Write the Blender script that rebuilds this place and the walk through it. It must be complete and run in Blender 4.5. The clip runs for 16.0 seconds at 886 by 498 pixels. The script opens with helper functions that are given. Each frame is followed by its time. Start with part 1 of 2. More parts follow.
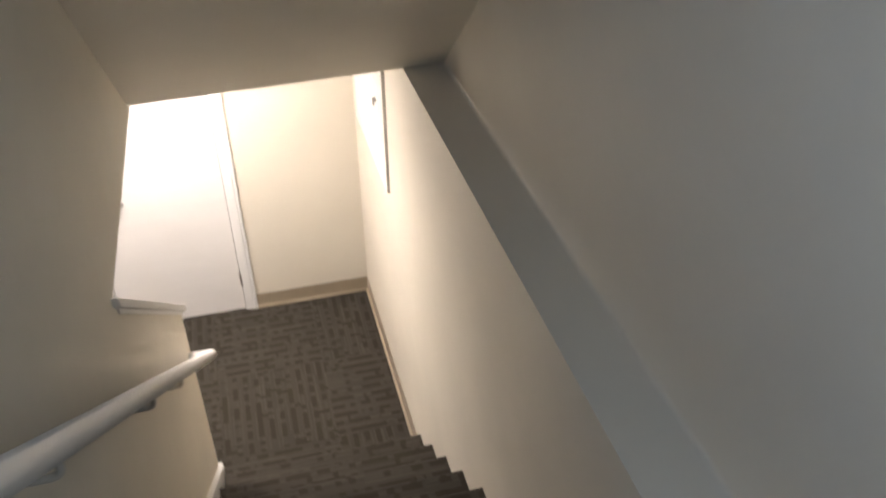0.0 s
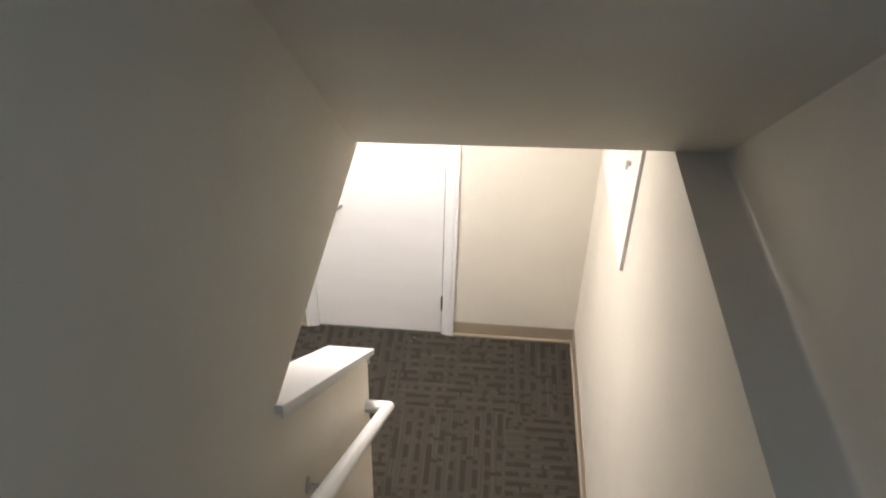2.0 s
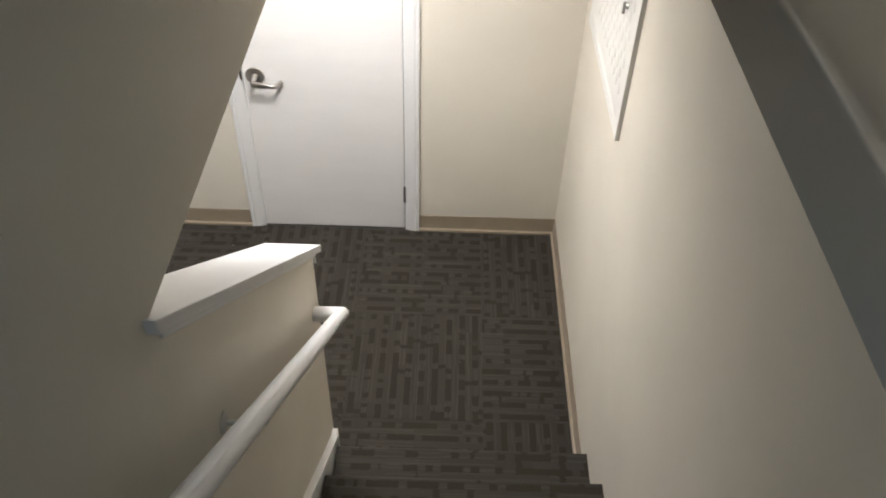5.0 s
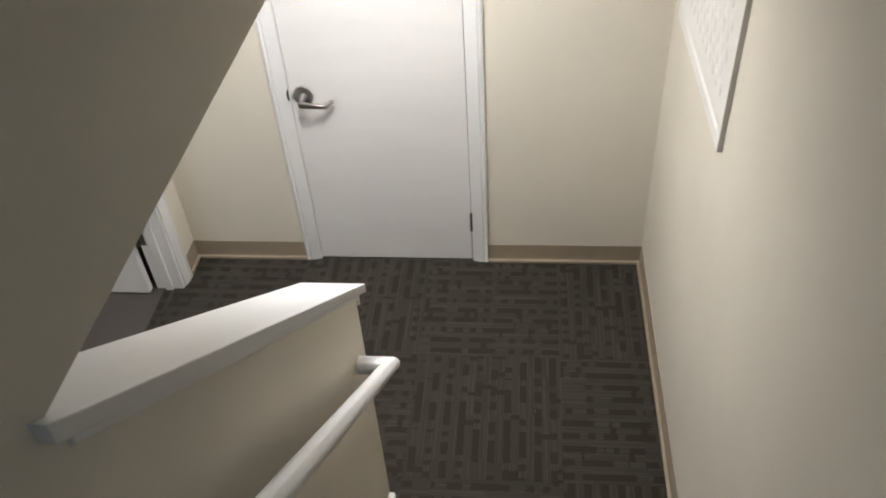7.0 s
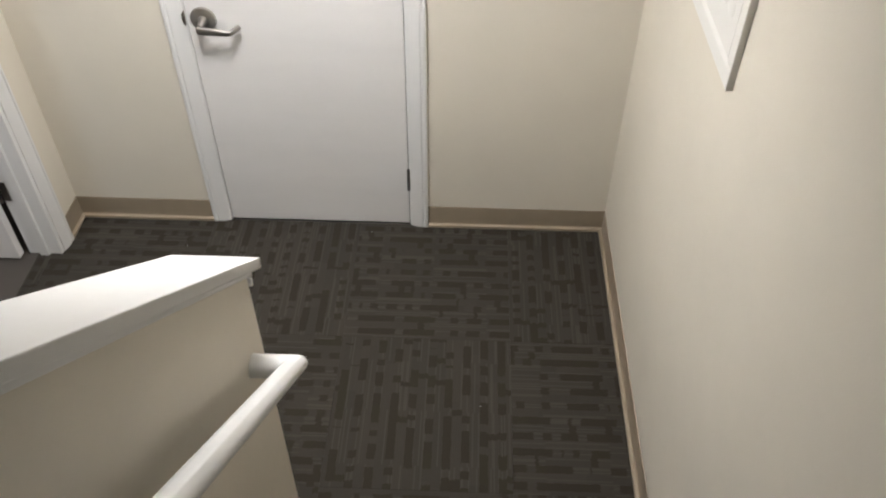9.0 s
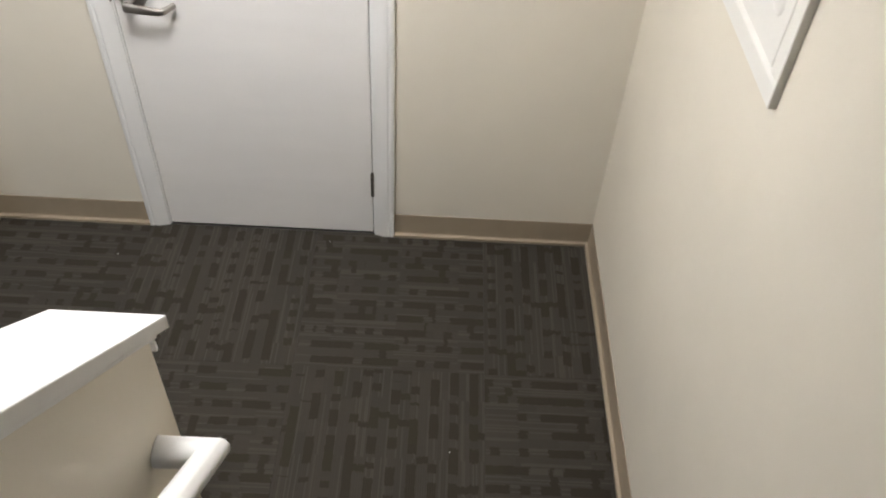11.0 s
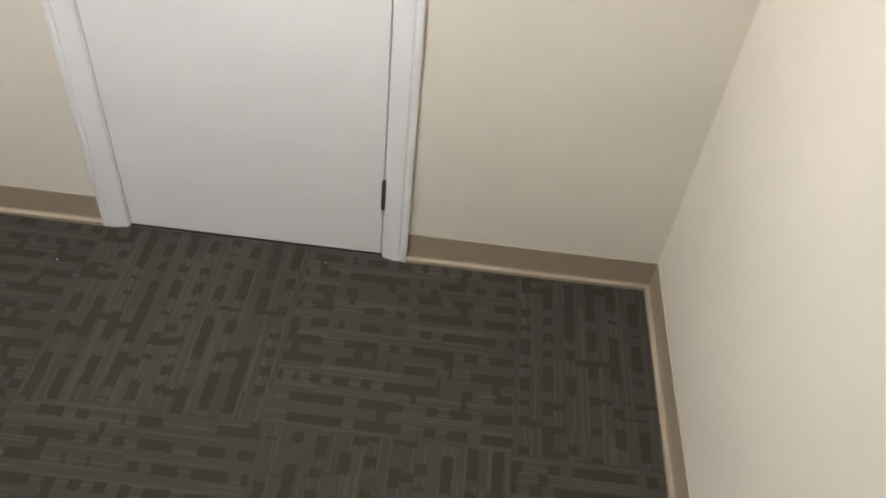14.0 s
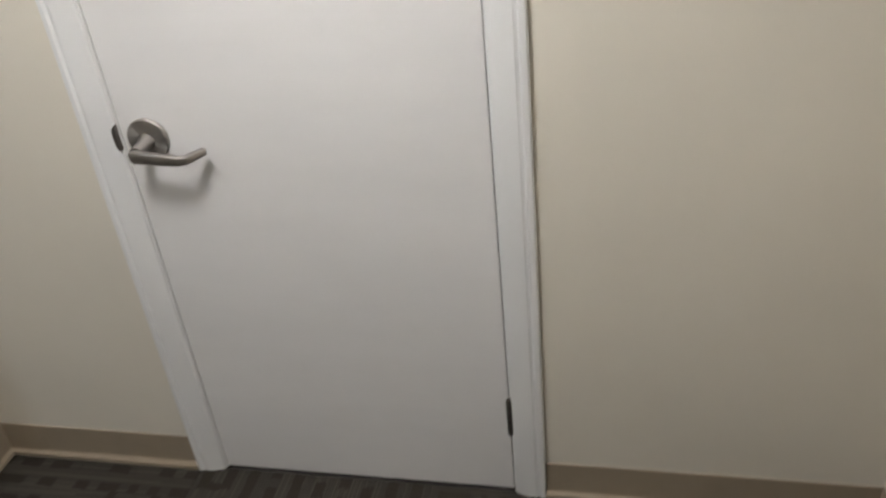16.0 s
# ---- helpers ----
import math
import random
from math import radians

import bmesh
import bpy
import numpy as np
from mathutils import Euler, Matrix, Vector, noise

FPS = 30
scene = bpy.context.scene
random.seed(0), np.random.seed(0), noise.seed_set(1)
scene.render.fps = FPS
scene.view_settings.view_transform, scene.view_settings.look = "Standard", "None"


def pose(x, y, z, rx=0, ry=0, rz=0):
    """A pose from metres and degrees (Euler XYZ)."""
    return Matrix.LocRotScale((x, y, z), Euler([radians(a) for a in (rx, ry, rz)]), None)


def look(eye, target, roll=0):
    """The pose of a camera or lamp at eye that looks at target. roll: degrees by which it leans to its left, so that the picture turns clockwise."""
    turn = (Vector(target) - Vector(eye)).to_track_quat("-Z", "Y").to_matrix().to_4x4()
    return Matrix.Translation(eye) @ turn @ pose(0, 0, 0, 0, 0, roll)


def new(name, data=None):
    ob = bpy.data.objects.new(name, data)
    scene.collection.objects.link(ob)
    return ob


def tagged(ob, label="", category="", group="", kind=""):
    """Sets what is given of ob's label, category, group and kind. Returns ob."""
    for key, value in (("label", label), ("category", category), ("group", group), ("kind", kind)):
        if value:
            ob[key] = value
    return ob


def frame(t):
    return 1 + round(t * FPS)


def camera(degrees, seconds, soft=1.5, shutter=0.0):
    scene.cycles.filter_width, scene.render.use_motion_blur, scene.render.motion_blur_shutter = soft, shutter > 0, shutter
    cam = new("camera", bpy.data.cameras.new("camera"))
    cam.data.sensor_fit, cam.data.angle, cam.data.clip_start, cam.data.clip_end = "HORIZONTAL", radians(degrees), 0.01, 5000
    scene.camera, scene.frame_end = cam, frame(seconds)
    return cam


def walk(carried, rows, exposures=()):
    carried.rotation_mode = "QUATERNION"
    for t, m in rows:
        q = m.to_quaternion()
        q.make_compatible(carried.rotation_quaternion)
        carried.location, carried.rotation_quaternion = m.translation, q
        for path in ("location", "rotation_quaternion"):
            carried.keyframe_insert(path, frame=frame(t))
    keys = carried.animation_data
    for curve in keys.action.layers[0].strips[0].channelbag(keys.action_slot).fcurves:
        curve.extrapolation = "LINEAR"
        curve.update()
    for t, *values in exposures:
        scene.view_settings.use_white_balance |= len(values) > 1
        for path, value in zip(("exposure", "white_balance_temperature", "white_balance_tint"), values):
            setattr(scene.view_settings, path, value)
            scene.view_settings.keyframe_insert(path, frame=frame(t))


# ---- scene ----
cam = camera(56.1, 16.0, soft=1.85, shutter=0.5)
PATH = [
    (0, (-0.608, -4.34, 3.451), (-0.2, -2.768, 2.283), -0.5),
    (0.5, (-0.543, -4.143, 3.465), (-0.141, -2.664, 2.18), 3.5),
    (1, (-0.508, -3.975, 3.474), (-0.432, -2.383, 2.267), 0.8),
    (1.5, (-0.505, -3.83, 3.486), (-0.613, -2.214, 2.312), 0.4),
    (2, (-0.593, -3.739, 3.476), (-0.682, -2.146, 2.27), 1.7),
    (2.5, (-0.632, -3.696, 3.396), (-0.676, -2.21, 2.059), 3.8),
    (3, (-0.613, -3.596, 3.274), (-0.714, -2.192, 1.853), 3.2),
    (3.5, (-0.54, -3.51, 3.203), (-0.643, -2.112, 1.776), 2.1),
    (5.8, (-0.606, -3.202, 2.92), (-0.58, -1.737, 1.558), 1.9),
    (6, (-0.607, -3.161, 2.886), (-0.595, -1.704, 1.516), 1.5),
    (6.5, (-0.571, -3.063, 2.786), (-0.778, -1.581, 1.459), -4.3),
    (7, (-0.552, -2.989, 2.751), (-0.746, -1.508, 1.422), -4.2),
    (7.4, (-0.579, -2.907, 2.64), (-0.674, -1.419, 1.307), -1.9),
    (7.5, (-0.58, -2.848, 2.605), (-0.574, -1.341, 1.29), 0.3),
    (7.6, (-0.597, -2.811, 2.581), (-0.542, -1.29, 1.285), 1.1),
    (8, (-0.646, -2.741, 2.547), (-0.637, -1.280, 1.181), 2.1),
    (8.5, (-0.639, -2.660, 2.499), (-0.646, -1.216, 1.116), 1.75),
    (8.9, (-0.591, -2.579, 2.373), (-0.632, -1.145, 0.979), 0.9),
    (9, (-0.572, -2.556, 2.369), (-0.622, -1.129, 0.968), 0.3),
    (9.1, (-0.552, -2.537, 2.364), (-0.606, -1.109, 0.964), 0.1),
    (9.5, (-0.523, -2.485, 2.335), (-0.538, -1.099, 0.893), -1.5),
    (9.7, (-0.528, -2.456, 2.3), (-0.525, -1.071, 0.857), -1.2),
    (11.9, (-0.595, -2.044, 1.984), (-0.59, -0.611, 0.589), 5.0),
    (12, (-0.585, -2.031, 1.938), (-0.624, -0.586, 0.555), 3.2),
    (12.1, (-0.568, -2.011, 1.894), (-0.627, -0.568, 0.511), 2.0),
    (12.5, (-0.547, -1.996, 1.887), (-0.596, -0.719, 0.349), -0.1),
    (13, (-0.565, -1.958, 1.878), (-0.598, -0.685, 0.335), 0.9),
    (13.5, (-0.578, -1.818, 1.807), (-0.5, -0.41, 0.388), 4.3),
    (14, (-0.621, -1.713, 1.776), (-0.62, -0.301, 0.36), 6.9),
    (14.5, (-0.617, -1.674, 1.735), (-0.782, -0.179, 0.416), -0.2),
    (14.9, (-0.622, -1.591, 1.701), (-0.771, -0.1, 0.376), -0.0),
    (15, (-0.639, -1.553, 1.679), (-0.813, -0.06, 0.359), -0.6),
    (15.1, (-0.589, -1.555, 1.623), (-0.96, -0.014, 0.404), -5.9),
    (15.5, (-0.515, -1.465, 1.562), (-1.035, 0.107, 0.440), -10.8),
    (16, (-0.567, -1.376, 1.561), (-0.981, 0.275, 0.511), -6.3),
]
EXPOSURES = [(0, 0.42, 7300, 17.5), (0.5, 0.41, 7300, 17.0), (1, 0.3, 7200, 15.0), (1.5, 0.22, 6600, 12.5), (2, 0.24, 6850, 14.0), (2.5, 0.14, 6600, 14.5), (3, 0.08, 6600, 13.5), (3.5, 0.12, 6600, 12.5), (6, -0.38, 6500, 10), (6.5, -0.4, 6500, 10), (7, -0.41, 6500, 10), (7.5, -0.58, 6500, 10), (8, -0.49, 6500, 10), (8.5, -0.53, 6500, 10), (9, -0.33, 6500, 10), (9.5, -0.33, 6500, 10), (12, -0.2, 6500, 10), (12.5, 0.13, 6420, 10), (13, 0.22, 6280, 10), (13.5, 0.09, 6220, 10), (14, -0.1, 6450, 10), (14.5, -0.29, 6450, 10), (15, -0.44, 6500, 10), (15.5, -0.63, 6500, 10), (16, -0.85, 6500, 10)]
walk(cam, [(t, look(eye, target, roll)) for t, eye, target, roll in PATH], EXPOSURES)

# ---- light ----
world = bpy.data.worlds.new("world")
scene.world = world
world.use_nodes = True
sky = world.node_tree.nodes.new("ShaderNodeTexSky")
sky.sky_type, sky.sun_disc = "NISHITA", False
sky.sun_elevation, sky.sun_rotation = radians(35), radians(200)
world.node_tree.links.new(sky.outputs[0], world.node_tree.nodes["Background"].inputs[0])
world.node_tree.nodes["Background"].inputs[1].default_value = 0.08


def area_light(name, m, w, h, watts, colour, shape="RECTANGLE"):
    data = bpy.data.lights.new(name, "AREA")
    data.shape, data.size, data.size_y, data.energy, data.color = shape, w, h, watts, colour
    ob = new(name, data)
    ob.matrix_world = m
    return ob


LAMP = (-1.13, -0.77, 2.155)
area_light("window_light", look((-1.07, -4.75, 3.85), (0.1, -4.35, 3.0)), 0.7, 0.9, 11.3, (0.48, 0.69, 1.0))
area_light("next_room_light", pose(-2.78, -1.45, 2.06), 0.3, 0.3, 14.5, (0.86, 0.92, 1.0), "DISK")


# ---- materials ----
TILE = 0.6125                        # side of a carpet tile

class Nodes:
    """A short way to write a node tree."""

    def __init__(self, name):
        self.mat = bpy.data.materials.new(name)
        self.mat.use_nodes = True
        self.tree = self.mat.node_tree
        self.bsdf = self.tree.nodes["Principled BSDF"]

    def add(self, kind, **values):
        node = self.tree.nodes.new(kind)
        for key, value in values.items():
            setattr(node, key, value)
        return node

    def put(self, value, socket):
        if hasattr(value, "is_output"):
            self.tree.links.new(value, socket)
        else:
            socket.default_value = value

    def math(self, op, a, b=0.0, c=0.0):
        node = self.add("ShaderNodeMath", operation=op)
        for value, socket in zip((a, b, c), node.inputs):
            self.put(value, socket)
        return node.outputs[0]

    def mix(self, factor, a, b):
        node = self.add("ShaderNodeMix", data_type="RGBA")
        self.put(factor, node.inputs[0])
        self.put(a, node.inputs[6])
        self.put(b, node.inputs[7])
        return node.outputs[2]

    def noise(self, where, scale, detail=3.0, rough=0.5):
        node = self.add("ShaderNodeTexNoise")
        self.put(where, node.inputs["Vector"])
        node.inputs["Scale"].default_value, node.inputs["Detail"].default_value = scale, detail
        node.inputs["Roughness"].default_value = rough
        return node.outputs[0]

    def place(self):
        return self.add("ShaderNodeNewGeometry").outputs["Position"]

    def bump(self, height, strength, distance):
        node = self.add("ShaderNodeBump")
        node.inputs["Strength"].default_value, node.inputs["Distance"].default_value = strength, distance
        self.put(height, node.inputs["Height"])
        self.put(node.outputs[0], self.bsdf.inputs["Normal"])

    def ramp(self, value, low, high):
        node = self.add("ShaderNodeMapRange")
        self.put(value, node.inputs[0])
        node.inputs[1].default_value, node.inputs[2].default_value = low, high
        return node.outputs[0]


def shade(c, k):
    return (c[0] * k, c[1] * k, c[2] * k, 1)


def painted(name, colour, rough, grain=180.0, relief=0.0006, mottle=0.05, streak=1.0):
    """Paint with fine roller relief and a faint large mottling."""
    n = Nodes(name)
    p = n.place()
    stretch = n.add("ShaderNodeMapping")
    stretch.inputs["Scale"].default_value = (1, 1, streak)
    n.put(p, stretch.inputs[0])
    big = n.ramp(n.noise(stretch.outputs[0], 2.3, 4), 0.3, 0.7)
    small = n.noise(p, 38, 4)
    c = n.mix(big, shade(colour, 1 - mottle), shade(colour, 1 + mottle * 0.4))
    dirt = n.ramp(n.noise(p, 7.5, 6, 0.65), 0.62, 0.8)
    c = n.mix(n.math("MULTIPLY", dirt, 0.10), c, shade(colour, 0.7))
    n.put(c, n.bsdf.inputs["Base Color"])
    n.put(n.math("MULTIPLY_ADD", small, 0.2, rough - 0.1), n.bsdf.inputs["Roughness"])
    height = n.math("ADD", n.noise(p, grain, 2), n.math("MULTIPLY", n.noise(p, 11, 2), 1.2))
    n.bump(height, 0.5, relief)
    return n.mat


def metal(name, colour, rough, spun=0.0):
    """Brushed metal; spun: how far its gloss is drawn out round the y axis."""
    n = Nodes(name)
    p = n.place()
    brushed = n.add("ShaderNodeMapping")
    brushed.inputs["Scale"].default_value = (40, 40, 700)
    n.put(p, brushed.inputs[0])
    g = n.noise(brushed.outputs[0], 1.0, 2)
    n.put(n.mix(g, shade(colour, 0.85), shade(colour, 1.0)), n.bsdf.inputs["Base Color"])
    n.bsdf.inputs["Metallic"].default_value = 1.0
    n.put(n.math("MULTIPLY_ADD", g, 0.12, rough), n.bsdf.inputs["Roughness"])
    if spun:
        n.bsdf.inputs["Anisotropic"].default_value = spun
        n.put(n.add("ShaderNodeTangent", direction_type="RADIAL", axis="Y").outputs[0], n.bsdf.inputs["Tangent"])
    return n.mat


def plain_vinyl(name, colour, rough):
    n = Nodes(name)
    p = n.place()
    g = n.noise(p, 14, 5, 0.6)
    scuff = n.ramp(n.noise(p, 60, 4, 0.7), 0.6, 0.75)
    c = n.mix(g, shade(colour, 0.88), shade(colour, 1.1))
    n.put(n.mix(n.math("MULTIPLY", scuff, 0.15), c, shade(colour, 1.35)), n.bsdf.inputs["Base Color"])
    n.put(n.math("MULTIPLY_ADD", g, 0.2, rough - 0.1), n.bsdf.inputs["Roughness"])
    n.bump(n.noise(p, 400, 2), 0.3, 0.0004)
    return n.mat


def carpet(name, across=False):
    """Loop carpet: pale bars on dark brown along the rows of loops, broken and bridged at random; across turns the rows sideways."""
    n = Nodes(name)
    where = n.add("ShaderNodeTexCoord").outputs["Object"]
    split = n.add("ShaderNodeSeparateXYZ")
    n.put(where, split.inputs[0])
    rnd = n.add("ShaderNodeObjectInfo").outputs["Random"]
    down = n.math("ADD", n.math("SUBTRACT", split.outputs[1], split.outputs[2]), 4.0)
    side = n.math("ADD", split.outputs[0], 4.0)
    u, v = (down, side) if across else (side, down)

    def white(a, b, seed):
        xyz = n.add("ShaderNodeCombineXYZ")
        n.put(a, xyz.inputs[0]), n.put(b, xyz.inputs[1])
        n.put(n.math("MULTIPLY_ADD", rnd, 37.0, seed), xyz.inputs[2])
        w = n.add("ShaderNodeTexWhiteNoise", noise_dimensions="3D")
        n.put(xyz.outputs[0], w.inputs["Vector"])
        return w.outputs["Value"]

    def index(a, step, shift=0.0):
        return n.math("FLOOR", n.math("ADD", n.math("DIVIDE", a, step), shift))

    # ragged ends: each row of loops stops a little sooner or later than its neighbour
    ragged = n.math("ADD", v, n.math("MULTIPLY_ADD", white(index(u, 0.0042), 0.0, 1.0), 0.007, -0.0035))
    soft = n.math("MULTIPLY_ADD", n.noise(where, 34, 2), 0.008, -0.004)
    pair = n.math("DIVIDE", n.math("ADD", u, soft), TILE / 10)
    gap = n.math("GREATER_THAN", n.math("FRACT", pair), 0.54)
    column = n.math("ADD", n.math("MULTIPLY", n.math("FLOOR", pair), 2.0), gap)
    bar_row = index(ragged, n.math("MULTIPLY_ADD", white(column, 0.0, 2.0), 0.20, 0.12), n.math("MULTIPLY", white(column, 0.0, 3.0), 9.0))
    gap_row = index(ragged, n.math("MULTIPLY_ADD", white(column, 0.0, 4.0), 0.10, 0.065), n.math("MULTIPLY", white(column, 0.0, 5.0), 9.0))
    cut_row = index(ragged, 0.024, n.math("MULTIPLY", white(column, 0.0, 14.0), 9.0))
    bar = n.math("GREATER_THAN", white(column, cut_row, 6.0), 0.065)
    rung_row = index(ragged, 0.030, n.math("MULTIPLY", white(column, 0.0, 15.0), 9.0))
    bridge = n.math("GREATER_THAN", white(column, rung_row, 7.0), 0.79)
    light = n.math("ADD", n.math("MULTIPLY", bar, n.math("SUBTRACT", 1.0, gap)), n.math("MULTIPLY", bridge, gap))
    tie_row = index(ragged, 0.029)
    tie_group = index(column, 6.0, n.math("MULTIPLY", white(tie_row, 0.0, 8.0), 5.0))
    light = n.math("MAXIMUM", light, n.math("GREATER_THAN", white(tie_group, tie_row, 9.0), 0.80))

    rows = n.math("MULTIPLY_ADD", n.math("SINE", n.math("MULTIPLY", u, 2 * math.pi / 0.0068)), 0.5, 0.5)
    fibre = n.noise(where, 420, 3, 0.7)
    large = n.noise(n.place(), 2.6, 4)
    yarn = white(index(u, 0.0034), index(v, 0.11), 31.0)
    pin = n.math("GREATER_THAN", white(index(u, 0.0051), index(v, 0.21), 33.0), 0.80)
    tone = white(column, bar_row, 12.0)
    dark = n.mix(n.math("GREATER_THAN", white(column, gap_row, 13.0), 0.72), (0.0335, 0.0279, 0.0220, 1), (0.0345, 0.0302, 0.0216, 1))
    dark = n.mix(n.math("MULTIPLY", large, 0.3), dark, (0.043, 0.036, 0.0285, 1))
    pale = n.mix(tone, (0.0610, 0.0528, 0.0440, 1), (0.0485, 0.0442, 0.0374, 1))
    pale = n.mix(n.math("MULTIPLY", yarn, 0.5), pale, (0.052, 0.045, 0.038, 1))
    pale = n.mix(n.math("MULTIPLY", pin, 0.5), pale, (0.088, 0.078, 0.065, 1))
    c = n.mix(n.math("MULTIPLY", light, n.math("MULTIPLY_ADD", rows, 0.30, 0.75)), dark, pale)
    c = n.mix(n.math("MULTIPLY", fibre, 0.3), c, (0.034, 0.029, 0.0236, 1))
    n.put(c, n.bsdf.inputs["Base Color"])
    n.bsdf.inputs["Roughness"].default_value = 0.95
    n.bsdf.inputs["Specular IOR Level"].default_value = 0.15
    height = n.math("ADD", n.math("MULTIPLY", rows, 0.5), n.math("ADD", n.math("MULTIPLY", light, 0.5), fibre))
    n.bump(height, 0.7, 0.002)
    return n.mat


CREAM = (0.730, 0.676, 0.580)
wall_paint = painted("cream_wall_paint", CREAM, 0.62)
ceiling_paint = painted("ceiling_paint", (0.72, 0.67, 0.59), 0.85)
white_paint = painted("white_gloss_paint", (0.765, 0.755, 0.742), 0.36, 90, 0.0003, 0.03)
door_paint = painted("white_door_paint", (0.775, 0.752, 0.734), 0.45, 120, 0.0004, 0.035, 4.0)
panel_paint = painted("white_enamel", (0.77, 0.755, 0.72), 0.4, 260, 0.0002, 0.02)
edge_grey = painted("grey_metal_paint", (0.60, 0.575, 0.53), 0.5)
nickel = metal("satin_nickel", (0.47, 0.445, 0.42), 0.28)
brushed_rose = metal("brushed_nickel_rose", (0.50, 0.475, 0.45), 0.30, 0.85)
dark_steel = metal("dark_steel", (0.20, 0.18, 0.16), 0.38)
tan_vinyl = plain_vinyl("tan_vinyl", (0.330, 0.268, 0.195), 0.42)
grey_floor = plain_vinyl("grey_floor", (0.075, 0.064, 0.056), 0.6)
# rubber stop and hinge joints, also the painted shade in the door gap
dark_gap = plain_vinyl("gap_shade_and_rubber", (0.02, 0.018, 0.016), 0.8)
carpet_mat = carpet("brown_bar_carpet")
stair_carpet = carpet("brown_bar_stair_carpet", True)
lamp_glass = Nodes("lamp_glass")
lamp_glass.bsdf.inputs["Base Color"].default_value = (0.9, 0.88, 0.82, 1)
lamp_glass.bsdf.inputs["Emission Color"].default_value = (0.99, 0.985, 0.985, 1)
lamp_glass.bsdf.inputs["Emission Strength"].default_value = 87.0
glass = Nodes("window_glass")
glass.bsdf.inputs["Transmission Weight"].default_value = 1.0
glass.bsdf.inputs["Roughness"].default_value = 0.02


# ---- building helpers ----
def mesh_of(bm, material, smooth=False):
    bmesh.ops.recalc_face_normals(bm, faces=bm.faces[:])
    me = bpy.data.meshes.new("mesh")
    bm.to_mesh(me)
    bm.free()
    me.materials.append(material)
    if smooth:
        for p in me.polygons:
            p.use_smooth = True
        me.set_sharp_from_angle(angle=radians(35))
    return me


def part(name, bm, material, parent=None, label="", smooth=False):
    ob = new(name, mesh_of(bm, material, smooth))
    if parent:
        ob.parent = parent
        ob.matrix_parent_inverse = parent.matrix_world.inverted()
    return tagged(ob, label)


def thing(name, label, category, where=(0, 0, 0), group="", kind=""):
    ob = new(name)
    ob.matrix_world = Matrix.Translation(where)
    bpy.context.view_layer.update()
    return tagged(ob, label, category, group, kind)


def box(*spans, bevel=0.0, segments=2):
    """A bmesh of boxes, each given as (x0, x1, y0, y1, z0, z1)."""
    bm = bmesh.new()
    for x0, x1, y0, y1, z0, z1 in spans:
        m = Matrix.LocRotScale(((x0 + x1) / 2, (y0 + y1) / 2, (z0 + z1) / 2), None, (abs(x1 - x0), abs(y1 - y0), abs(z1 - z0)))
        bmesh.ops.create_cube(bm, size=1, matrix=m)
    if bevel:
        bmesh.ops.bevel(bm, geom=bm.edges[:], offset=bevel, segments=segments, profile=0.6, affect="EDGES")
    return bm


def prism(outline, axis, a, b, bevel=0.0, segments=2):
    """An outline in the plane across axis, drawn from a to b. For x the outline is (y, z), for y (x, z), for z (x, y)."""
    def spot(p, d):
        return {"x": (d, p[0], p[1]), "y": (p[0], d, p[1]), "z": (p[0], p[1], d)}[axis]
    bm = bmesh.new()
    low = [bm.verts.new(spot(p, a)) for p in outline]
    high = [bm.verts.new(spot(p, b)) for p in outline]
    bm.faces.new(low)
    bm.faces.new(high[::-1])
    for i in range(len(outline)):
        j = (i + 1) % len(outline)
        bm.faces.new((low[i], low[j], high[j], high[i]))
    if bevel:
        bmesh.ops.bevel(bm, geom=bm.edges[:], offset=bevel, segments=segments, profile=0.6, affect="EDGES")
    return bm


def tube(points, radius, sides=20, bend=0.0, flat=1.0, square=1.0):
    """A bar along points, with mitred turns rounded over bend metres; flat squashes its section, square below 1 fills out its corners."""
    pts = [Vector(p) for p in points]
    path = [pts[0]]
    for a, b, c in zip(pts, pts[1:], pts[2:]):
        if bend:
            p, q = b + (a - b).normalized() * bend, b + (c - b).normalized() * bend
            path += [p * (1 - t) ** 2 + b * 2 * t * (1 - t) + q * t * t for t in np.linspace(0, 1, 7)]
        else:
            path.append(b)
    path.append(pts[-1])
    bm = bmesh.new()
    ways = [(b - a).normalized() for a, b in zip(path, path[1:])]
    d = ways[0]
    side = d.orthogonal().normalized() if abs(d.z) > 0.95 else Vector((0, 0, 1)).cross(d).normalized()
    up = d.cross(side)
    full = lambda a: math.copysign(abs(a) ** square, a)
    turns = [k * 2 * math.pi / sides for k in range(sides)]
    ring = [path[0] + side * radius * full(math.cos(a)) + up * radius * flat * full(math.sin(a)) for a in turns]
    rings = [[bm.verts.new(p) for p in ring]]
    for i, d in enumerate(ways):
        n = d if i == len(ways) - 1 else (d + ways[i + 1]).normalized()
        ring = [p + d * ((path[i + 1] - p).dot(n) / d.dot(n)) for p in ring]
        rings.append([bm.verts.new(p) for p in ring])
    for r, s in zip(rings, rings[1:]):
        for k in range(sides):
            bm.faces.new((r[k], r[(k + 1) % sides], s[(k + 1) % sides], s[k]))
    bm.faces.new(rings[0][::-1])
    bm.faces.new(rings[-1])
    return bm


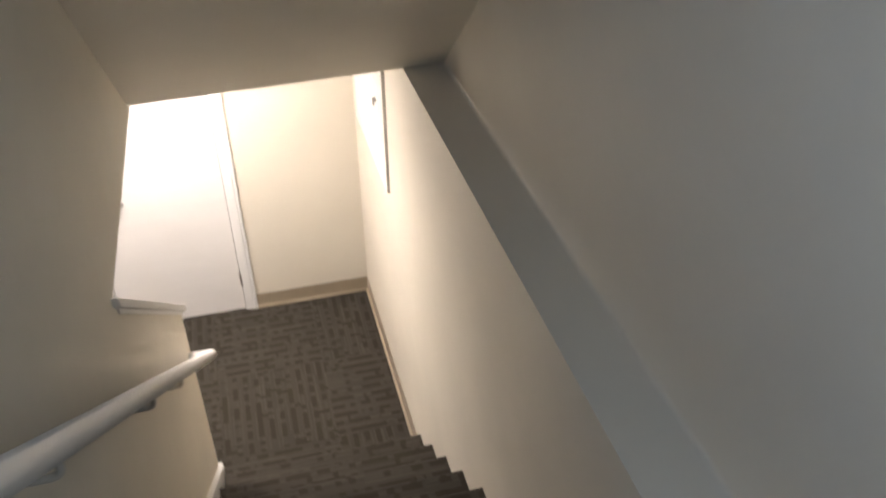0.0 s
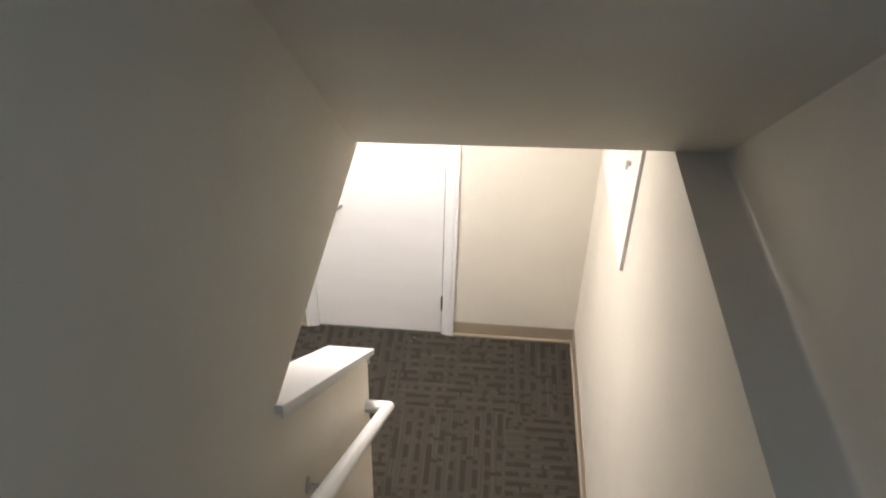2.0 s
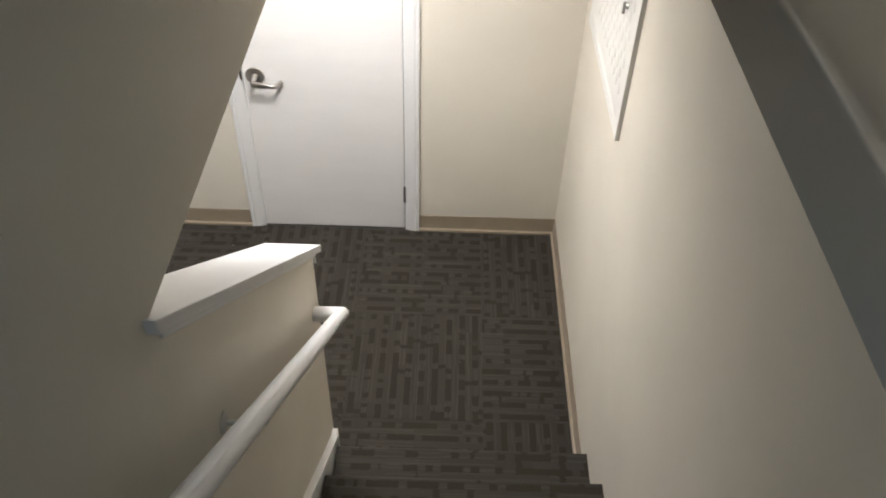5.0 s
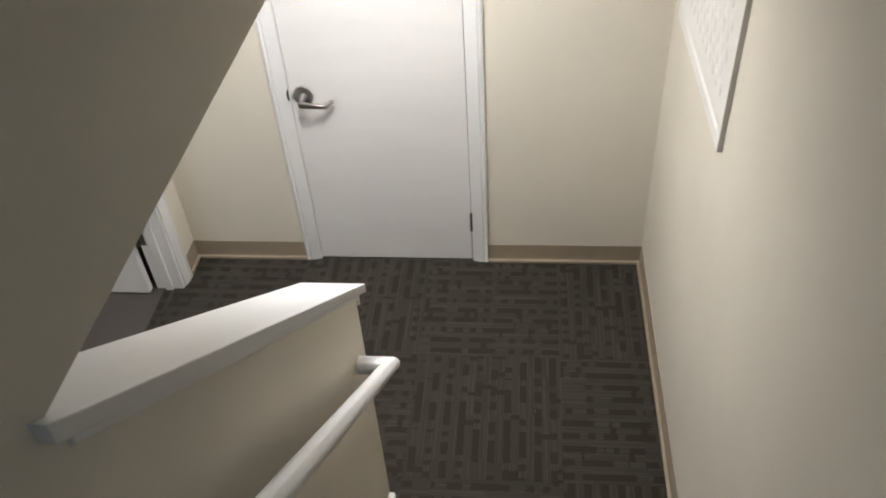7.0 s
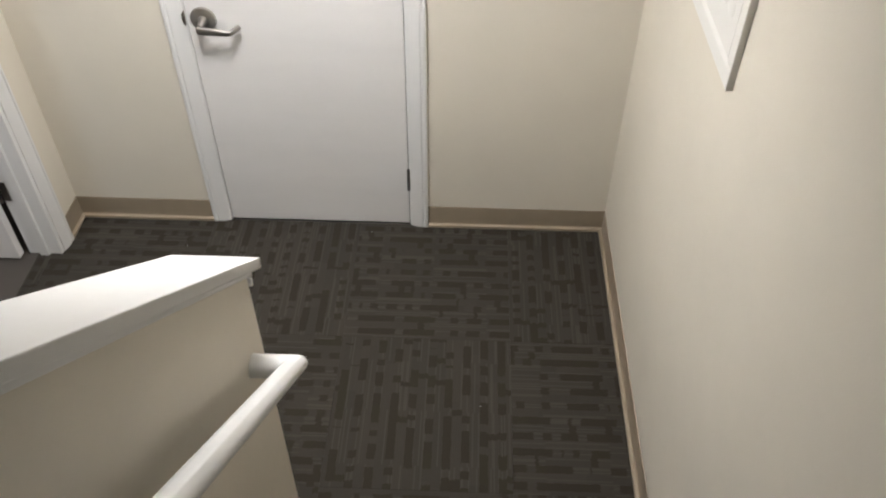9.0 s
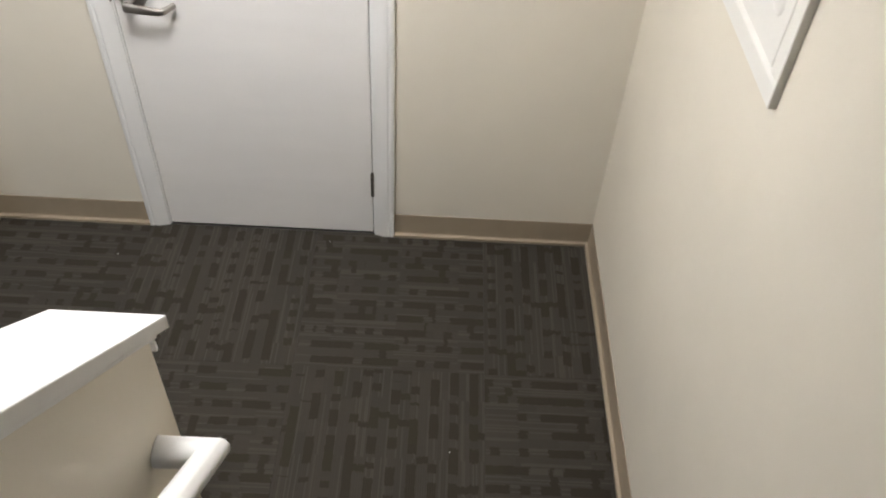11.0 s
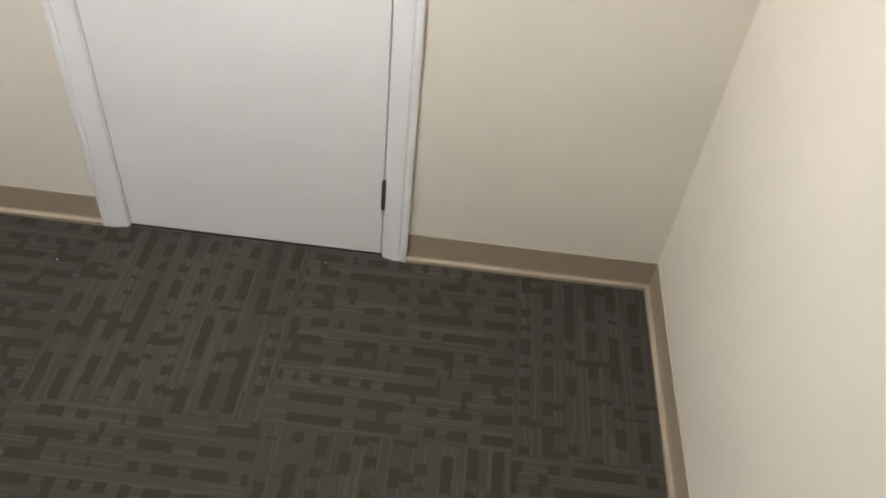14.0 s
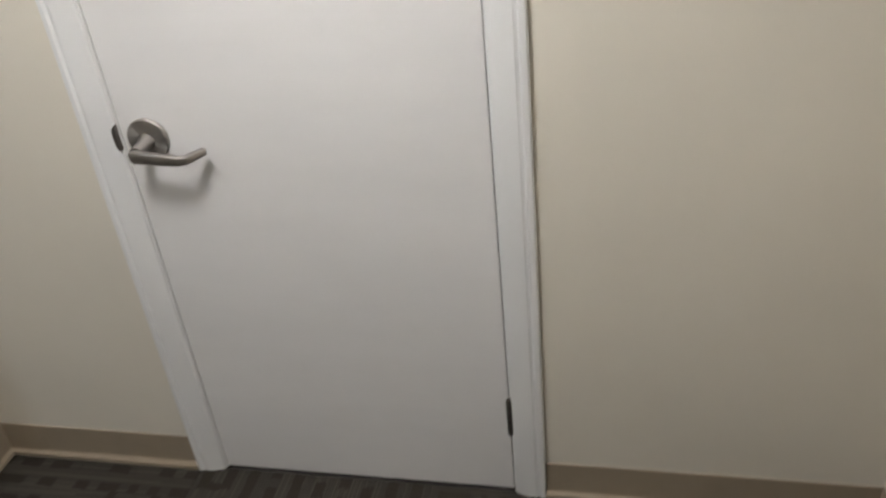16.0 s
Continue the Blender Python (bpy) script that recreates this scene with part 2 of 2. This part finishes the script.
def turned(profile, m, sides=32):
    """A body turned round its z axis from (radius, height) pairs, laid at the pose m."""
    bm = bmesh.new()
    rings = [[bm.verts.new(m @ Vector((r * math.cos(k * 2 * math.pi / sides), r * math.sin(k * 2 * math.pi / sides), h))) for k in range(sides)] for r, h in profile]
    for r, s in zip(rings, rings[1:]):
        for k in range(sides):
            bm.faces.new((r[k], r[(k + 1) % sides], s[(k + 1) % sides], s[k]))
    bm.faces.new(rings[0][::-1])
    bm.faces.new(rings[-1])
    return bm


def blade(spine, halves, sides=20):
    """A bar drawn along a level spine, with rounded oblong sections of half depth and half height given point by point."""
    pts = [Vector(p) for p in spine]
    bm = bmesh.new()
    rings = []
    for i, (p, (a, b)) in enumerate(zip(pts, halves)):
        d = (pts[min(i + 1, len(pts) - 1)] - pts[max(i - 1, 0)]).normalized()
        side = Vector((0, 0, 1)).cross(d).normalized()
        ring = []
        for k in range(sides):
            c, s = math.cos(k * 2 * math.pi / sides), math.sin(k * 2 * math.pi / sides)
            ring.append(bm.verts.new(p + side * a * math.copysign(abs(c) ** 0.55, c) + Vector((0, 0, b * math.copysign(abs(s) ** 0.55, s)))))
        rings.append(ring)
    for r, s in zip(rings, rings[1:]):
        for k in range(sides):
            bm.faces.new((r[k], r[(k + 1) % sides], s[(k + 1) % sides], s[k]))
    bm.faces.new(rings[0][::-1])
    bm.faces.new(rings[-1])
    return bm


# ---- plan ----
XW, XE, XU = -2.188, 0.0, 0.165      # hall wall beside the stair, stair wall, set-back upper wall
XS, XT = -1.009, -1.14               # the two faces of the stair's half wall
CEIL, TOP, BACK = 2.155, 4.75, -5.7
OPEN, SAG = 2.125, 0.005             # head of the opening over the half wall, and how far it drops towards the cap
YEND = -1.412                        # end of the half wall and of the lower ceiling
RISE, RUN, Y1, STEPS = 0.206, 0.2545, -1.50, 10
LAND = RISE * STEPS
SLOPE = 0.8175
CAPZ = 1.1735                        # top of the cap at its end
CAPY = -1.378
DX0, DX1, DH = -1.5455, -0.8015, 2.03
CAS = 0.072

# ---- structure ----
def structure(name, bm, material, label, category, smooth=False):
    return tagged(part(name, bm, material, None, "", smooth), label, category, "", "structure")


structure("ground_slab", box((-4.3, 0.4, BACK - 0.2, 0.9, -0.25, -0.008)), grey_floor, "plain concrete slab under the hall carpet", "floor")
structure("floor_far_room", box((-4.2, XW - 0.098, -2.2, 0.12, -0.008, 0.0)), grey_floor, "plain grey-brown floor of the next room beyond the open door", "floor")

wall_north = structure("wall_north", box((XW - 0.12, DX0 - 0.022, 0, 0.12, 0, CEIL), (DX1 + 0.022, XE, 0, 0.12, 0, CEIL), (DX0 - 0.022, DX1 + 0.022, 0, 0.12, DH + 0.025, CEIL)), wall_paint, "cream painted wall with a white door and tan base", "wall")
wall_east = structure("wall_east", box((XE, XU, BACK, 0.12, 0, CEIL)), wall_paint, "cream painted stair wall with a flat ledge on top", "wall")
structure("wall_east_upper", box((XU, XU + 0.12, BACK, YEND + 0.3, CEIL - 0.3, TOP)), wall_paint, "set-back cream wall above the stair ledge", "wall")
fillet = [(XU, CEIL), (XU - 0.014, CEIL)] + [(XU - 0.014 + 0.014 * math.sin(a), CEIL + 0.014 - 0.014 * math.cos(a)) for a in np.linspace(0.15, math.pi / 2, 7)]
structure("ledge_caulk", prism(fillet, "y", BACK, YEND), wall_paint, "painted caulk bead between the ledge and the upper wall", "trim", True)
DY0, DY1 = -0.235, -1.16
wall_west = structure("wall_west", box((XW - 0.12, XW, DY0 + 0.022, 0, 0, CEIL), (XW - 0.12, XW, BACK, DY1 - 0.022, 0, CEIL), (XW - 0.12, XW, DY1 - 0.022, DY0 + 0.022, DH + 0.025, CEIL)), wall_paint, "cream painted hall wall with an open doorway", "wall")

wall_line = lambda y: CAPZ - 0.033 + SLOPE * (CAPY - y)
meet = CAPY - (OPEN - SAG - CAPZ) / SLOPE - 0.01
LW = -4.2
wall_stair = structure("wall_stair", prism([(LW, 0), (YEND, 0), (YEND, wall_line(YEND)), (meet, wall_line(meet)), (meet, OPEN - SAG), (YEND, OPEN), (YEND, TOP), (LW, TOP)], "x", XT, XS), wall_paint, "cream stair wall, cut to a sloping half wall beside the lower flight", "wall")
skew = lambda x: -1.409 + 0.056 * min(x, XU)
structure("ceiling_hall", prism([(-4.3, BACK), (XT, BACK), (XT, skew(XT)), (XU, skew(XU)), (XU, 0.12), (-4.3, 0.12)], "z", CEIL, CEIL + 0.2), ceiling_paint, "flat painted ceiling of the lower hall", "ceiling")
SOFF = 0.875
ys = YEND - (TOP - 0.1 - CEIL) / SOFF
sloped = prism([(0, CEIL), (ys - YEND, TOP - 0.1), (ys - YEND, TOP + 0.1), (0, CEIL + 0.25)], "x", XS, XU)
for vert in sloped.verts:
    vert.co.y += skew(vert.co.x)
structure("ceiling_sloped", sloped, wall_paint, "sloping painted soffit over the stair", "ceiling")
structure("ceiling_upper", box((XS, XU, BACK, ys - 0.02, TOP - 0.1, TOP + 0.1)), ceiling_paint, "flat painted ceiling over the upper landing", "ceiling")
WY0, WY1, WZ0, WZ1 = -5.1, -4.4, 3.4, 4.3
structure("wall_landing", box((XT, XS, BACK, WY0, 0, TOP), (XT, XS, WY1, LW, 0, TOP), (XT, XS, WY0, WY1, 0, WZ0), (XT, XS, WY0, WY1, WZ1, TOP)), wall_paint, "cream wall of the upper landing with a window", "wall")
structure("wall_south", box((XT, XU + 0.12, BACK - 0.14, BACK, 0, TOP)), wall_paint, "plain cream wall closing the upper landing", "wall")
structure("wall_hall_end", box((XW, XT, -3.72, -3.6, 0, CEIL)), wall_paint, "plain cream wall closing the hall beside the stair", "wall")
structure("wall_far_room", box((-4.3, -4.18, -2.32, 0.24, 0, CEIL), (-4.18, XW - 0.12, -2.32, -2.2, 0, CEIL), (-4.18, XW - 0.12, 0.12, 0.24, 0, CEIL)), wall_paint, "plain cream walls of the room beyond the open door", "wall")
structure("floor_landing", box((XS, XE, BACK, Y1 - RUN * (STEPS - 1) - 0.03, LAND - 0.12, LAND)), stair_carpet, "brown carpeted upper landing", "floor")

window = tagged(thing("window_1", "white framed window of the upper landing", "window", (XT, WY0, WZ0)), kind="structure")
wx0, wx1 = XT + 0.02, XT + 0.065
part("window_frame", box((wx0, wx1, WY0, WY0 + 0.045, WZ0, WZ1), (wx0, wx1, WY1 - 0.045, WY1, WZ0, WZ1), (wx0, wx1, WY0 + 0.045, WY1 - 0.045, WZ0, WZ0 + 0.045), (wx0, wx1, WY0 + 0.045, WY1 - 0.045, WZ1 - 0.045, WZ1)), white_paint, window)
pane = part("pane", box((wx0 + 0.018, wx0 + 0.024, WY0 + 0.045, WY1 - 0.045, WZ0 + 0.045, WZ1 - 0.045)), glass.mat, window)
pane.visible_shadow = False

# ---- tan cove base ----
COVE = [(0, 0.104), (0.0025, 0.104), (0.0032, 0.1025), (0.0032, 0.0200), (0.0040, 0.0160), (0.0060, 0.0136), (0.0150, 0.0112), (0.0158, 0.0090), (0.0158, 0), (0, 0)]
structure("baseboard_north_east", prism([(-p, z) for p, z in COVE], "x", DX1 + CAS + 0.004, XE), tan_vinyl, "tan vinyl cove base under the cream wall", "baseboard")
structure("baseboard_north_west", prism([(-p, z) for p, z in COVE], "x", XW, DX0 - CAS - 0.005), tan_vinyl, "tan vinyl cove base under the cream wall", "baseboard")
structure("baseboard_east", prism([(-p, z) for p, z in COVE], "y", -1.47, -0.0035), tan_vinyl, "tan vinyl cove base along the stair wall", "baseboard")
structure("baseboard_west", prism([(XW + p, z) for p, z in COVE], "y", DY0 + 0.09, -0.0035), tan_vinyl, "short tan vinyl cove base beside the door trim", "baseboard")

# ---- door trim ----
CASE = [(0, 0), (0, 0.0135), (0.003, 0.0165), (0.012, 0.017), (0.016, 0.0125), (0.019, 0.0125), (0.024, 0.0155), (0.045, 0.0135), (0.052, 0.0105), (0.056, 0.0105), (0.060, 0.0085), (0.0705, 0.0065), (CAS, 0.004), (CAS, 0)]


def door_frame(name, label, jamb, trims):
    top = thing(name, label, "door frame", kind="structure")
    part("jamb", jamb, white_paint, top)
    for bm in trims:
        part("casing", bm, white_paint, top, smooth=True)
    return top


def trim_y(x, out):
    """Upright trim on the door wall, from the outer edge at x."""
    return prism([(x - out * p, -t) for p, t in CASE], "z", 0, DH + 0.012)


frame_1 = door_frame("door_frame_1", "white moulded trim round the closed door", box((DX0 - 0.022, DX0 - 0.003, 0.0, 0.12, 0, DH + 0.006), (DX1 + 0.003, DX1 + 0.022, 0.0, 0.12, 0, DH + 0.006), (DX0 - 0.022, DX1 + 0.022, 0.0, 0.12, DH + 0.006, DH + 0.025)),
                     [trim_y(DX0 - CAS - 0.006, -1), trim_y(DX1 + CAS + 0.006, 1), prism([(-t, DH + 0.012 + CAS - p) for p, t in CASE], "x", DX0 - CAS - 0.006, DX1 + CAS + 0.006)])


def trim_x(y, out):
    return prism([(XW + t, y - out * p) for p, t in CASE], "z", 0, DH + 0.012)


door_frame("door_frame_2", "white moulded trim round the open doorway", box((XW - 0.134, XW, DY0 + 0.0, DY0 + 0.022, 0, DH + 0.006), (XW - 0.12, XW, DY1 - 0.022, DY1, 0, DH + 0.006), (XW - 0.12, XW, DY1 - 0.022, DY0 + 0.022, DH + 0.006, DH + 0.025), (XW - 0.085, XW - 0.05, DY0 - 0.012, DY0, 0, DH)),
           [trim_x(DY0 + CAS + 0.018, 1), trim_x(DY1 - CAS - 0.018, -1), prism([(XW + t, DH + 0.012 + CAS - p) for p, t in CASE], "y", DY1 - CAS - 0.018, DY0 + CAS + 0.018)])

# ---- closed door ----
door = thing("door_1", "closed flush white door with a satin lever handle", "door", (DX0, 0, 0), kind="structure")
part("leaf", box((DX0, DX1, 0.003, 0.038, 0.006, DH), bevel=0.0015), door_paint, door)
# near-black sheet inside the leaf stands in for shade in the door gap
part("gap_shade", box((DX0 - 0.003, DX1 + 0.003, 0.030, 0.034, 0, DH + 0.005)), dark_gap, door)


def hinge(parent, x, y, z):
    knuckle = part("hinge", turned([(0.003, -0.055), (0.0045, -0.053), (0.0062, -0.050), (0.0062, 0.050), (0.0045, 0.053), (0.003, 0.055)], pose(x, y, z), 16), dark_steel, parent, "dark steel butt hinge", True)
    for k in range(4):
        part("hinge_joint", turned([(0.0065, -0.0008), (0.0069, 0), (0.0065, 0.0008)], pose(x, y, z - 0.03 + 0.02 * k), 16), dark_gap, knuckle)


hinge(door, DX1 + 0.0015, -0.0045, 0.243)
hinge(door, DX1 + 0.0015, -0.0045, 1.76)
LX, LZ = -1.489, 0.931
facing = pose(LX, 0.003, LZ, 90)
spine = [(LX - 0.010, -0.061, LZ - 0.010), (LX - 0.004, -0.061, LZ - 0.010), (LX + 0.050, -0.063, LZ - 0.014), (LX + 0.092, -0.064, LZ - 0.0175), (LX + 0.102, -0.060, LZ - 0.018), (LX + 0.125, -0.022, LZ - 0.017), (LX + 0.1265, -0.0195, LZ - 0.017)]
lever = part("lever_handle", blade(spine, [(0.005, 0.010), (0.0080, 0.0140), (0.0080, 0.0122), (0.0078, 0.0098), (0.0078, 0.0093), (0.0072, 0.0082), (0.0050, 0.0060)]), nickel, door, "satin nickel lever handle", True)
part("rose", turned([(0.0445, 0), (0.0445, 0.006), (0.042, 0.0092), (0.024, 0.0112), (0.0165, 0.0120)], facing, 48), brushed_rose, lever, "round brushed nickel rose", True)
part("neck", turned([(0.0180, 0.0115), (0.0165, 0.016), (0.0135, 0.026), (0.0125, 0.040), (0.0120, 0.058)], pose(LX, 0.003, LZ - 0.001, 94), 28), nickel, lever, smooth=True)
strike = []
for k in range(9):
    a = -1 + k / 4
    strike.append((DX0 - 0.005 - 0.008 * math.sqrt(max(0.0, 1 - a * a)), LZ + 0.006 + 0.027 * a))
part("strike_lip", prism(strike, "y", -0.013, -0.0005), dark_steel, frame_1, "dark steel strike plate lip")

# ---- open door into the next room ----
door_open = thing("door_2", "flush white door standing open into the next room", "door", (XW - 0.15, DY0, 0), kind="structure")
part("leaf", box((XW - 0.150 - 0.905, XW - 0.150, DY0 - 0.046, DY0 - 0.011, 0.012, DH), bevel=0.0015), door_paint, door_open)
for z in (0.325, 1.76):
    hinge(door_open, XW - 0.142, DY0 - 0.006, z)
    part("hinge_plate", box((XW - 0.132, XW - 0.105, DY0 - 0.003, DY0 - 0.0005, z - 0.045, z + 0.045)), dark_steel, door_open)
part("hinge_stop", turned([(0.008, -0.030), (0.017, -0.025), (0.021, -0.012), (0.021, 0.012), (0.017, 0.025), (0.008, 0.030)], pose(XW - 0.145, DY0 - 0.022, 0.335), 20), dark_gap, door_open, "dark rubber hinge-pin door stop", True)

# ---- stair ----
stair = thing("staircase", "steep stair covered in brown barred carpet", "stairs", (0, Y1, 0), kind="structure")


def step_mesh(width):
    """One tread and its riser wrapped in carpet, from the nosing at the origin: tread behind, riser below."""
    r = 0.013
    outline = [(-RUN - 0.02, 0)]
    outline += [(-r + r * math.sin(a), -r + r * math.cos(a)) for a in np.linspace(0, math.pi / 2, 6)]
    outline += [(r * 0.9 * math.cos(a) - r * 0.9, -0.026 - r * 0.9 * math.sin(a) * 0.7) for a in np.linspace(0, math.pi / 2, 4)]
    outline += [(-0.02, -0.04), (-0.022, -RISE), (-RUN - 0.02, -RISE)]
    return prism(outline, "x", 0, width)


step_me = mesh_of(step_mesh(XE + 0.982), stair_carpet, True)
for k in range(STEPS):
    ob = new("step", step_me)
    ob.matrix_world = pose(-0.982, Y1 - RUN * k, RISE * (k + 1))
    ob.parent = stair
    ob.matrix_parent_inverse = stair.matrix_world.inverted()

nose = lambda y: RISE + (Y1 - y) * RISE / RUN
skirt_top = 0.038
yb = Y1 - RUN * (STEPS - 1)
skirt = structure("stair_skirt", prism([(YEND - 0.012, 0), (YEND - 0.012, nose(YEND - 0.06) + 0.021), (YEND - 0.05, nose(YEND - 0.05) + skirt_top), (yb, nose(yb) + skirt_top), (yb, nose(yb) - 0.5), (Y1 - 0.25, 0)], "x", XS, XS + 0.021), white_paint, "white skirting board along the stair wall", "skirting")
part("moulding", prism([(YEND - 0.035, nose(YEND - 0.035) + skirt_top - 0.018), (YEND - 0.035, nose(YEND - 0.035) + skirt_top + 0.002), (yb, nose(yb) + skirt_top + 0.002), (yb, nose(yb) + skirt_top - 0.018)], "x", XS, XS + 0.027, 0.003), white_paint, skirt)

# ---- cap of the half wall ----
cap = tagged(thing("half_wall_cap", "white painted wooden cap on the sloping half wall", "wall cap", (XS, CAPY, CAPZ)), kind="structure")
capline = lambda y: CAPZ + SLOPE * (CAPY - y)
yt = CAPY - (OPEN - SAG - CAPZ) / SLOPE
yu = yt - 0.022


def askew(bm):
    """The cap lies slightly out of line with the wall: its upper end drifts inwards."""
    for vert in bm.verts:
        vert.co.x -= 0.004 * (CAPY - vert.co.y) / (CAPY - yu)
    return bm


th = 0.031
part("board", askew(prism([(CAPY, CAPZ - th), (CAPY, CAPZ), (yu, capline(yu)), (yu, capline(yu) - th)], "x", -1.167, -0.986, 0.0025)), white_paint, cap)
for x0, x1 in ((XS, XS + 0.0075), (XT - 0.0075, XT)):
    part("moulding", prism([(CAPY - 0.018, capline(CAPY - 0.018) - th - 0.020), (CAPY - 0.018, capline(CAPY - 0.018) - th - 0.001), (yt + 0.010, capline(yt + 0.010) - th - 0.001), (yt + 0.010, capline(yt + 0.010) - th - 0.020)], "x", x0, x1, 0.0025), white_paint, cap)
part("end_moulding", box((XT - 0.008, XS + 0.008, YEND + 0.0005, YEND + 0.0085, CAPZ - th - 0.022, CAPZ - th + 0.0005), bevel=0.003), white_paint, cap)

# ---- handrail ----
RX, RY, RZ, RS = -0.9208, -1.502, 0.976, 0.816
rail = thing("handrail", "round white handrail returned to the stair wall", "handrail", (XS, RY, RZ))
ye = -3.85
part("bar", tube([(XS + 0.001, RY, RZ), (RX, RY, RZ), (RX, ye, RZ + RS * (RY - ye)), (XS + 0.001, ye, RZ + RS * (RY - ye))], 0.0262, 32, flat=0.82, square=0.82), white_paint, rail, smooth=True)
for y in (-2.39, -2.84, -3.5):
    z = RZ + RS * (RY - y) - 0.02
    bracket = part("bracket", tube([(XS + 0.004, y, z - 0.034), (RX, y, z - 0.034), (RX, y, z)], 0.0065, 12, 0.02), edge_grey, rail, "grey metal handrail bracket", True)
    part("wall_plate", turned([(0.024, 0), (0.024, 0.003), (0.019, 0.006), (0.009, 0.008)], pose(XS, y, z - 0.034, 0, 90), 24), edge_grey, bracket, smooth=True)

# ---- enamelled panel on the stair wall ----
PY0, PY1, PZ0, PZ1, PD = -1.006, -0.16, 1.352, 2.08, 0.015
panel = thing("wall_panel", "white enamelled metal panel with a latch on the stair wall", "wall panel", (XE, PY0, PZ0))
# edge strip in a darker grey than the panel face
part("edge_trim", box((-PD, 0.0, PY0, PY0 + 0.004, PZ0, PZ1), bevel=0.0008), edge_grey, panel, "edge strip of the panel, greyer than its face")
part("frame", prism([(0, PZ0), (-PD, PZ0), (-PD, PZ0 + 0.038), (-PD + 0.007, PZ0 + 0.050), (0, PZ0 + 0.050)], "y", PY0 + 0.004, PY1), panel_paint, panel)
part("frame", prism([(0, PY0 + 0.004), (-PD, PY0 + 0.004), (-PD, PY0 + 0.040), (-PD + 0.006, PY0 + 0.054), (0, PY0 + 0.054)], "z", PZ0 + 0.050, PZ1), panel_paint, panel)
leaf = part("panel_door", box((-PD + 0.004, 0, PY0 + 0.054, PY1, PZ0 + 0.050, PZ1)), panel_paint, panel)
dots = bmesh.new()
for i in range(10):
    for j in range(10):
        y = PY0 + 0.115 + 0.062 * i + (0.031 if j % 2 else 0)
        z = PZ0 + 0.14 + 0.05 * j
        bmesh.ops.create_uvsphere(dots, u_segments=12, v_segments=6, radius=1, matrix=Matrix.LocRotScale((-PD + 0.004, y, z), None, (0.0032, 0.029, 0.023)))
part("embossing", dots, panel_paint, leaf, smooth=True)
latch = part("latch", turned([(0.011, 0), (0.011, 0.006), (0.008, 0.009)], pose(-PD + 0.004, -0.815, 1.752, 0, -90), 20), nickel, leaf, "small chromed latch", True)
part("latch_lever", box((-PD - 0.014, -PD - 0.0045, -0.819, -0.811, 1.725, 1.765), bevel=0.002), nickel, latch)

# ---- ceiling lamp ----
lamp = thing("ceiling_lamp", "flat round frosted lamp on the lower hall ceiling", "ceiling lamp", LAMP)
part("base", turned([(0.140, 0), (0.140, -0.010), (0.132, -0.016)], pose(*LAMP), 32), white_paint, lamp, smooth=True)
part("shade", turned([(0.132, -0.0165), (0.190, -0.019), (0.206, -0.026), (0.202, -0.037), (0.168, -0.049), (0.102, -0.056), (0.035, -0.059)], pose(*LAMP), 28), lamp_glass.mat, lamp, smooth=True)

# ---- carpet tiles ----
TX, TY = -0.393, -0.002
hall_floor = tagged(thing("floor", "brown barred carpet tiles laid quarter-turned", "floor"), kind="structure")


def tile_mesh(x0, x1, y0, y1):
    """A tile centred on its own origin; x0..y1 cut it to the room."""
    h = TILE / 2
    bm = box((max(-h, x0) + 0.0004, min(h, x1) - 0.0004, max(-h, y0) + 0.0004, min(h, y1) - 0.0004, -0.008, 0.0))
    top = [e for e in bm.edges if all(v.co.z > -0.001 for v in e.verts)]
    bmesh.ops.bevel(bm, geom=top, offset=0.0006, segments=1, affect="EDGES")
    return mesh_of(bm, carpet_mat)


tiles = {}
for i in range(-4, 2):
    for j in range(0, 7):
        cx, cy = TX - TILE / 2 + TILE * (i + 1), TY - TILE / 2 - TILE * j
        xa, xb = XW - 0.098, XE
        if cy + TILE / 2 < Y1 - 0.3:
            xb = XT
        x0, x1, y0, y1 = xa - cx, xb - cx, -3.6 - cy, 0.0 - cy
        if x1 < -TILE / 2 + 0.01 or x0 > TILE / 2 - 0.01 or y0 > TILE / 2 - 0.01:
            continue
        turn = (i + j) % 2 == 1
        cut = (y0, y1, -x1, -x0) if turn else (x0, x1, y0, y1)
        cut = tuple(round(max(-1, min(1, c)), 4) for c in cut)
        if cut not in tiles:
            tiles[cut] = tile_mesh(*cut)
        ob = new("carpet_tile", tiles[cut])
        ob.matrix_world = pose(cx, cy, 0, 0, 0, 90 if turn else 0)
        ob.parent = hall_floor

# ---- lint on the carpet ----
for x, y, size in ((-1.697, -0.168, 0.0016), (-0.955, -0.055, 0.0014), (-0.498, -0.903, 0.0013)):
    crumb = bmesh.new()
    bmesh.ops.create_icosphere(crumb, subdivisions=1, radius=size)
    for vert in crumb.verts:
        vert.co = Vector((vert.co.x * 1.4, vert.co.y, vert.co.z * 0.5)) + noise.noise_vector(vert.co * 400) * size * 0.4
    ob = tagged(part("lint", crumb, white_paint), "small pale speck of lint on the carpet", "lint", "lint on the carpet")
    ob.location = (x, y, size * 0.45)
